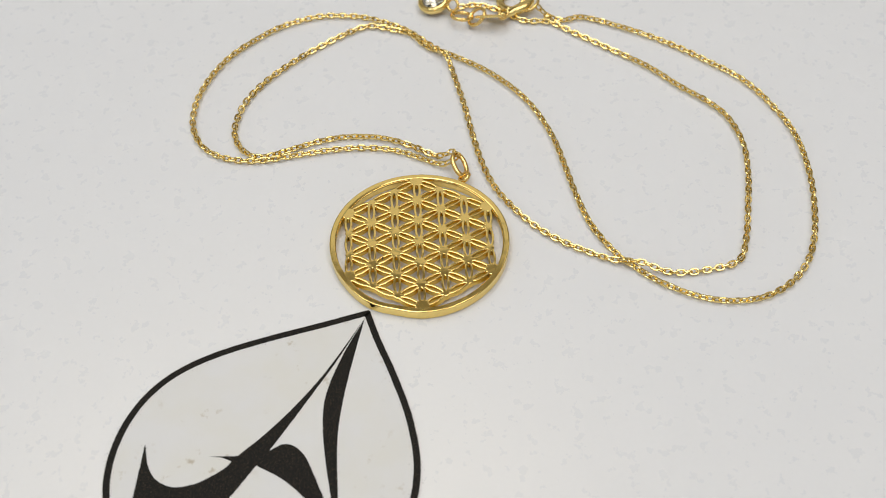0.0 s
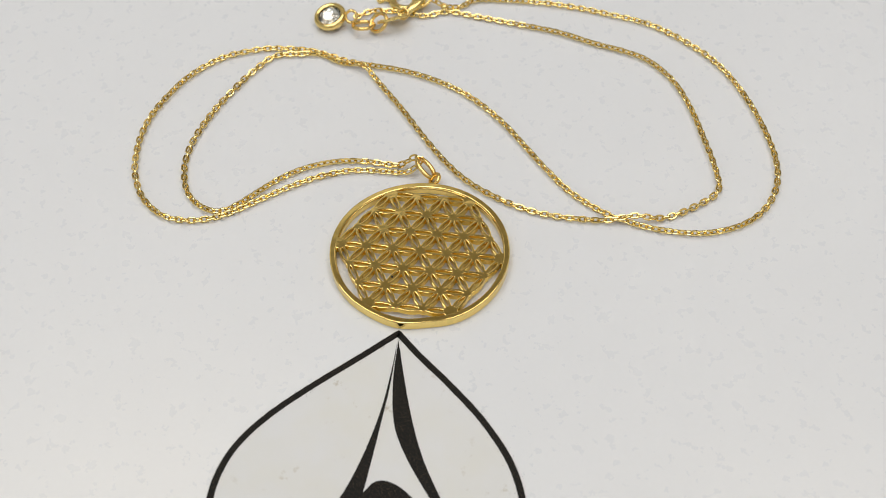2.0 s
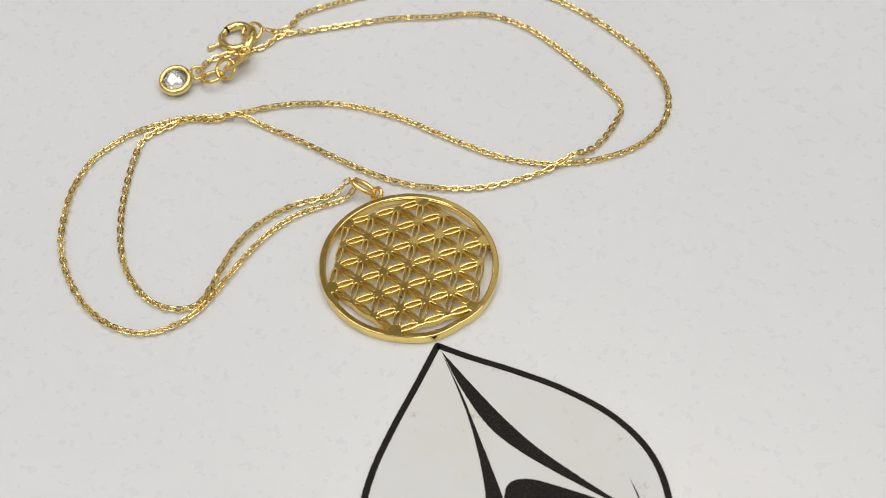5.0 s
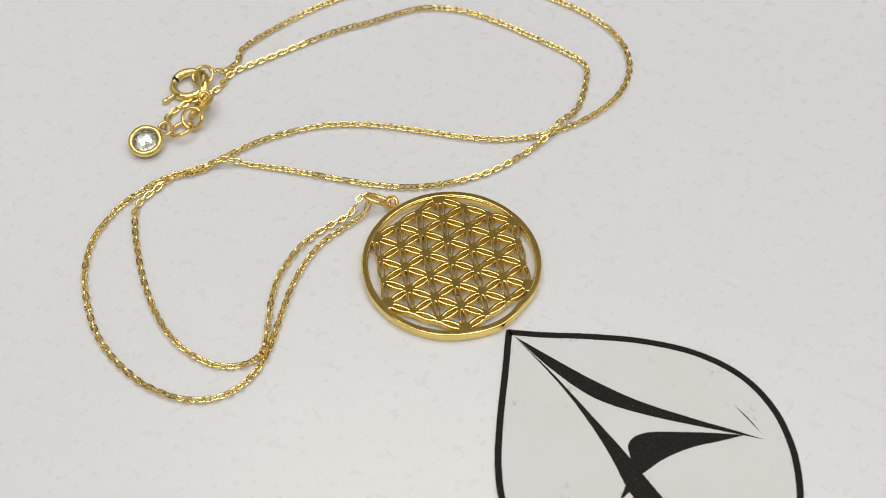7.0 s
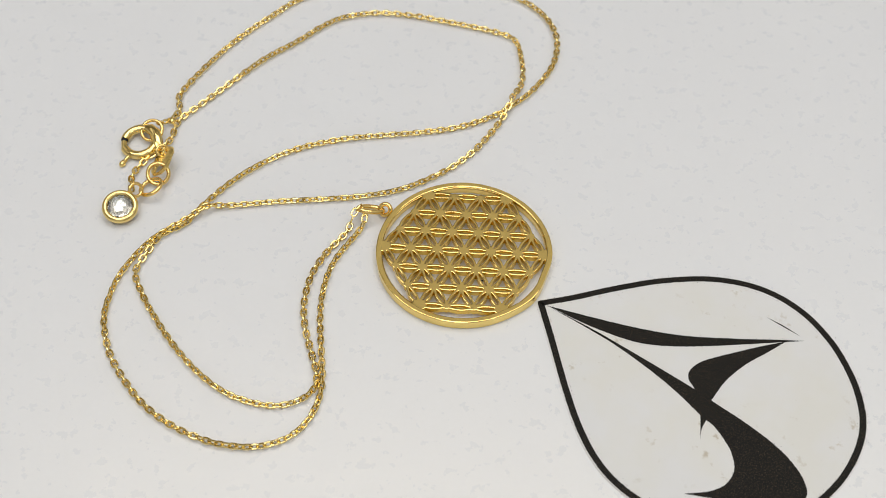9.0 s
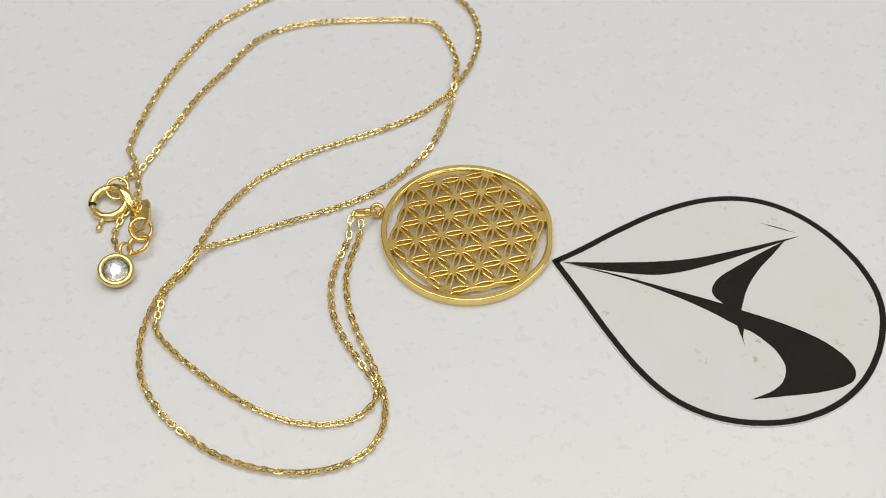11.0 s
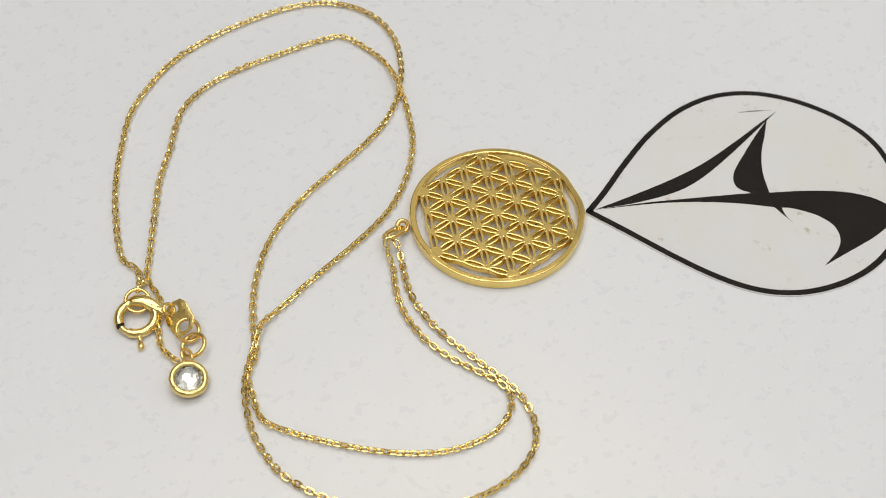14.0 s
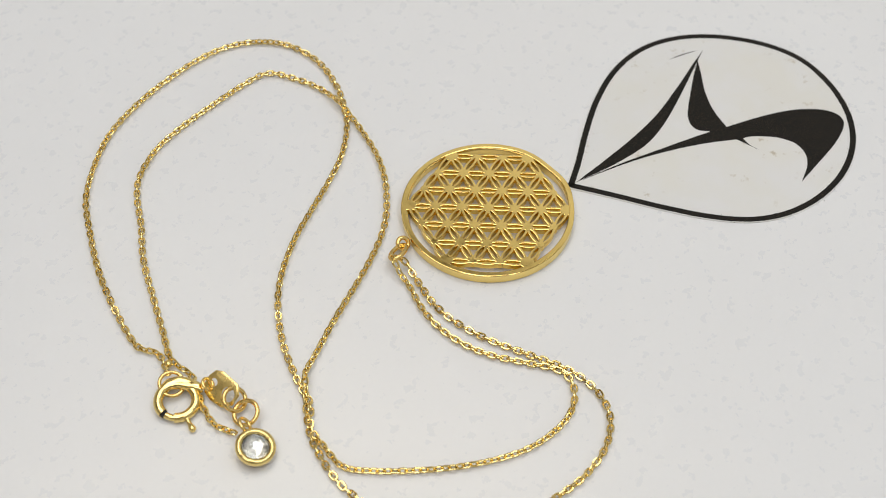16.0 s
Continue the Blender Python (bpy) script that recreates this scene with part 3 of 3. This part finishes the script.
# ---- stone charm ----
def stone_charm():
    thing = empty("stone_charm", (-50.18 * MM, 4.5 * MM, 0))
    tagged(thing, "round clear faceted stone in a gold bezel", "charm")
    cup = bmesh.new()
    profile = [(0.0, 0.12), (1.6, 0.10), (2.2, 0.18), (2.5, 0.5), (2.6, 0.9), (2.63, 1.2), (2.55, 1.42), (2.38, 1.58), (2.15, 1.64), (1.95, 1.58), (1.82, 1.45), (1.8, 1.2), (1.7, 0.7), (0.0, 0.4)]
    n = 44
    rows = [[cup.verts.new(((r + (0.045 * math.sin(k * 2.3) if 1.79 < r < 2.05 else 0)) * MM * math.cos(2 * math.pi * k / n), (r + (0.045 * math.sin(k * 2.3) if 1.79 < r < 2.05 else 0)) * MM * math.sin(2 * math.pi * k / n), z * MM)) for k in range(n)] if r else [cup.verts.new((0, 0, z * MM))] for r, z in profile]
    for a, b in zip(rows[:-1], rows[1:]):
        for k in range(n):
            k2 = (k + 1) % n
            if len(a) == 1:
                cup.faces.new((a[0], b[k], b[k2]))
            elif len(b) == 1:
                cup.faces.new((a[k], a[k2], b[0]))
            else:
                cup.faces.new((a[k], a[k2], b[k2], b[k]))
    part("bezel", cup, gold, thing, "smooth gold bezel")
    # chequer-cut stone: a low dome of square facets, a foil of the same cut beneath it
    def facets(bm, cell, radius, height, turn):
        count, seen = 6, {}
        def vert(i, j):
            if (i, j) not in seen:
                p = Vector((i * cell, j * cell, 0))
                r = min(p.length, radius)
                p = p.normalized() * r if p.length else p
                seen[(i, j)] = bm.verts.new(((p.x * math.cos(turn) - p.y * math.sin(turn)) * MM, (p.x * math.sin(turn) + p.y * math.cos(turn)) * MM, height(r / radius) * MM))
            return seen[(i, j)]
        for i in range(-count, count):
            for j in range(-count, count):
                if math.hypot(i + 0.5, j + 0.5) * cell < radius + 0.35 * cell:
                    bm.faces.new((vert(i, j), vert(i + 1, j), vert(i + 1, j + 1), vert(i, j + 1)))
        bmesh.ops.remove_doubles(bm, verts=bm.verts, dist=1e-7)
        return bm

    foil = facets(bmesh.new(), 0.72, 1.78, lambda u: 0.62 + 0.5 * u * u, 0.9)
    cut = random.Random(3)
    for v in foil.verts:
        v.co.z += cut.uniform(-0.04, 0.04) * MM
    part("foil", foil, foil_silver, thing, "bright silver foil behind the stone", smooth=False)
    stone = facets(bmesh.new(), 0.8, 1.84, lambda u: 1.85 - 0.62 * u * u, 0.35)
    rim = [e for e in stone.edges if len(e.link_faces) == 1]
    made = bmesh.ops.extrude_edge_only(stone, edges=rim)["geom"]
    low = [v for v in made if isinstance(v, bmesh.types.BMVert)]
    for v in low:
        v.co.z = 1.12 * MM
        v.co.x *= 0.96
        v.co.y *= 0.96
    bmesh.ops.contextual_create(stone, geom=[e for e in made if isinstance(e, bmesh.types.BMEdge) and all(v in low for v in e.verts)])
    part("stone", stone, stone_mat, thing, "clear chequer-cut stone", smooth=False)
    loop = bmesh.new()
    sweep(loop, circle_path(0.95 * MM, 24), round_section(0.25 * MM, 10))
    part("loop", moved(loop, facing((1.75, 3.0, 0.9), (0.55, -0.35, 0.75))), gold_rose, thing, "small gold loop")
    thing.location.z = 0.55 * MM
    thing.rotation_euler = (radians(13), radians(3), 0)
    return thing


stone_charm()

# ---- the chain ----
STRAND_A = [(-47.3, 20.9), (-46.3, 22.2), (-45.1, 24.7), (-45.6, 27.8), (-42.9, 33.6), (-38.9, 40.1), (-34.0, 46.1), (-29.1, 51.1), (-22.5, 54.7), (-16.8, 56.5), (-10.3, 56.9),
    (-4.2, 56.4), (2.5, 55.0), (7.4, 52.7), (10.9, 49.1), (12.6, 44.4), (12.0, 38.6), (8.9, 32.8), (5.2, 28.8), (2.4, 26.6), (-2.2, 24.3), (-7.5, 22.9),
    (-13.5, 21.8), (-18.7, 20.8), (-23.9, 19.1), (-28.1, 17.0), (-31.9, 14.1), (-35.0, 11.0), (-37.7, 7.4), (-39.1, 5.2)]
STRAND_A2 = [(-40.6, 2.6), (-43.5, 0.4), (-44.9, -2.7), (-46.0, -6.4), (-44.4, -10.1), (-41.8, -14.1), (-38.3, -18.6), (-34.1, -22.8), (-30.0, -25.5), (-25.7, -26.8), (-22.5, -26.7),
    (-19.9, -25.4), (-18.6, -23.5), (-18.7, -21.3), (-19.8, -18.0), (-21.1, -14.0), (-21.7, -9.9), (-21.2, -5.2), (-19.6, -1.2), (-17.2, 2.6), (-16.4, 4.8), (-15.6, 6.1)]
STRAND_B = [(-49.5, 8.6), (-49.8, 11.2), (-48.6, 14.0), (-46.8, 16.5), (-45.4, 18.7), (-44.8, 22.5), (-41.9, 26.3), (-37.7, 31.6), (-33.5, 36.7), (-28.9, 40.9), (-25.1, 44.8),
    (-21.7, 47.1), (-16.4, 48.4), (-10.5, 48.1), (-4.4, 47.0), (1.9, 45.6), (5.7, 43.9), (7.0, 39.8), (7.3, 34.8), (5.9, 30.3), (4.1, 25.8), (0.9, 20.3),
    (-2.4, 16.5), (-6.4, 13.4), (-10.6, 11.1), (-15.7, 9.6), (-21.6, 8.6), (-27.3, 7.8), (-32.2, 6.9), (-36.8, 5.9)]
STRAND_B2 = [(-39.2, 4.3), (-42.0, 2.2), (-45.2, -1.2), (-47.9, -6.5), (-48.8, -10.8), (-48.8, -14.7), (-47.3, -19.4), (-45.0, -23.2), (-41.2, -27.6), (-37.0, -30.6), (-32.3, -32.6),
    (-28.4, -33.3), (-24.8, -33.1), (-21.3, -31.6), (-19.0, -28.9), (-17.9, -25.5), (-17.8, -22.1), (-18.6, -16.7), (-19.3, -11.0), (-19.1, -5.9), (-18.0, -1.9), (-15.6, 2.6),
    (-14.7, 4.4), (-14.9, 5.7)]
LINK = 0.915 * MM


def link_mesh():
    """A flattened oval link of facetted wire."""
    a, b = 0.60 * MM, 0.38 * MM
    path = []
    for k in range(12):
        t = 2 * math.pi * (k + 0.5) / 12
        c, s = math.cos(t), math.sin(t)
        path.append(Vector((a * math.copysign(abs(c) ** 0.66, c), b * math.copysign(abs(s) ** 0.66, s), 0)))
    bm = bmesh.new()
    w = 0.139 * MM
    sweep(bm, path, soft_box_section(2 * w, 1.9 * w, 0.5 * w))
    return bm


def lift(p, strand):
    """Height of the chain's middle: it lies on the table and climbs where it crosses itself or hangs in a ring."""
    z = 0.56
    spots = ((6.0, 30.2, 0.95, 2.6, "B"), (-38.2, 5.3, 0.9, 2.2, "B"), (-15.8, 5.8, 1.75, 1.5, "A"), (-15.0, 5.8, 1.3, 1.6, "B"), (-47.3, 20.9, 1.0, 1.2, "A"))
    for x, y, h, w, who in spots:
        if strand in who:
            z += h * math.exp(-((p.x / MM - x) ** 2 + (p.y / MM - y) ** 2) / (w * w))
    return z * MM


def chain():
    thing = empty("chain", (-20 * MM, 10 * MM, 0))
    tagged(thing, "thin gold cable chain of small oval links, lying in loops", "chain")
    back = Matrix.Translation((20 * MM, -10 * MM, 0))
    rng = random.Random(11)
    poses = []
    for strand, pts in (("A", STRAND_A + STRAND_A2), ("B", STRAND_B + STRAND_B2)):
        line = spline(mm(pts), LINK)
        for p in line:
            p.z = lift(p, strand)
        twist = rng.uniform(0, 6)
        for i, p in enumerate(line):
            t = (line[min(i + 1, len(line) - 1)] - line[max(i - 1, 0)]).normalized()
            side = Vector((0, 0, 1)).cross(t).normalized()
            over = t.cross(side)
            roll = (90 if i % 2 else 0) + 22 * math.sin(i * 0.04 + twist) + 6 * math.sin(i * 0.23 + 2 * twist) + rng.uniform(-6, 6)
            m = Matrix((t, side, over)).transposed().to_4x4()
            m.translation = p
            poses.append(m @ pose(0, 0, 0, roll, rng.uniform(-3, 3), rng.uniform(-4, 4)))
    poses.sort(key=lambda m: m.translation.length)
    bm = link_mesh()
    me = bpy.data.meshes.new("chain_link")
    bmesh.ops.recalc_face_normals(bm, faces=bm.faces)
    bm.to_mesh(me)
    me.materials.append(gold_chain)
    for m in poses[:300]:
        ob = new("chain_link", me)
        ob.parent = thing
        ob.matrix_basis = back @ m
    verts = [v.co.copy() for v in bm.verts]
    faces = [[v.index for v in f.verts] for f in bm.faces]
    bm.free()
    all_v, all_f = [], []
    for m in poses[300:]:
        base = len(all_v)
        all_v += [back @ m @ v for v in verts]
        all_f += [[base + i for i in f] for f in faces]
    crimp = bmesh.new()
    sweep(crimp, [Vector((0, y * MM, 0)) for y in (-0.52, -0.4, -0.15, 0.15, 0.4, 0.52)], round_section(0.46 * MM, 12), closed=False, sizes=[0.4, 0.78, 1.0, 1.0, 0.78, 0.4])
    part("crimp", moved(crimp, back @ pose(-45.75 * MM, 22.15 * MM, 0.85 * MM, 0, 0, -25)), gold, thing, "bright gold crimp on the last link")
    rest = bpy.data.meshes.new("chain_stretch")
    rest.from_pydata(all_v, [], all_f)
    rest.materials.append(gold_chain)
    ob = new("chain_stretch", rest)
    ob.parent = thing
    tagged(ob, "farther stretch of small gold links", kind="stuff")
    return thing


chain()
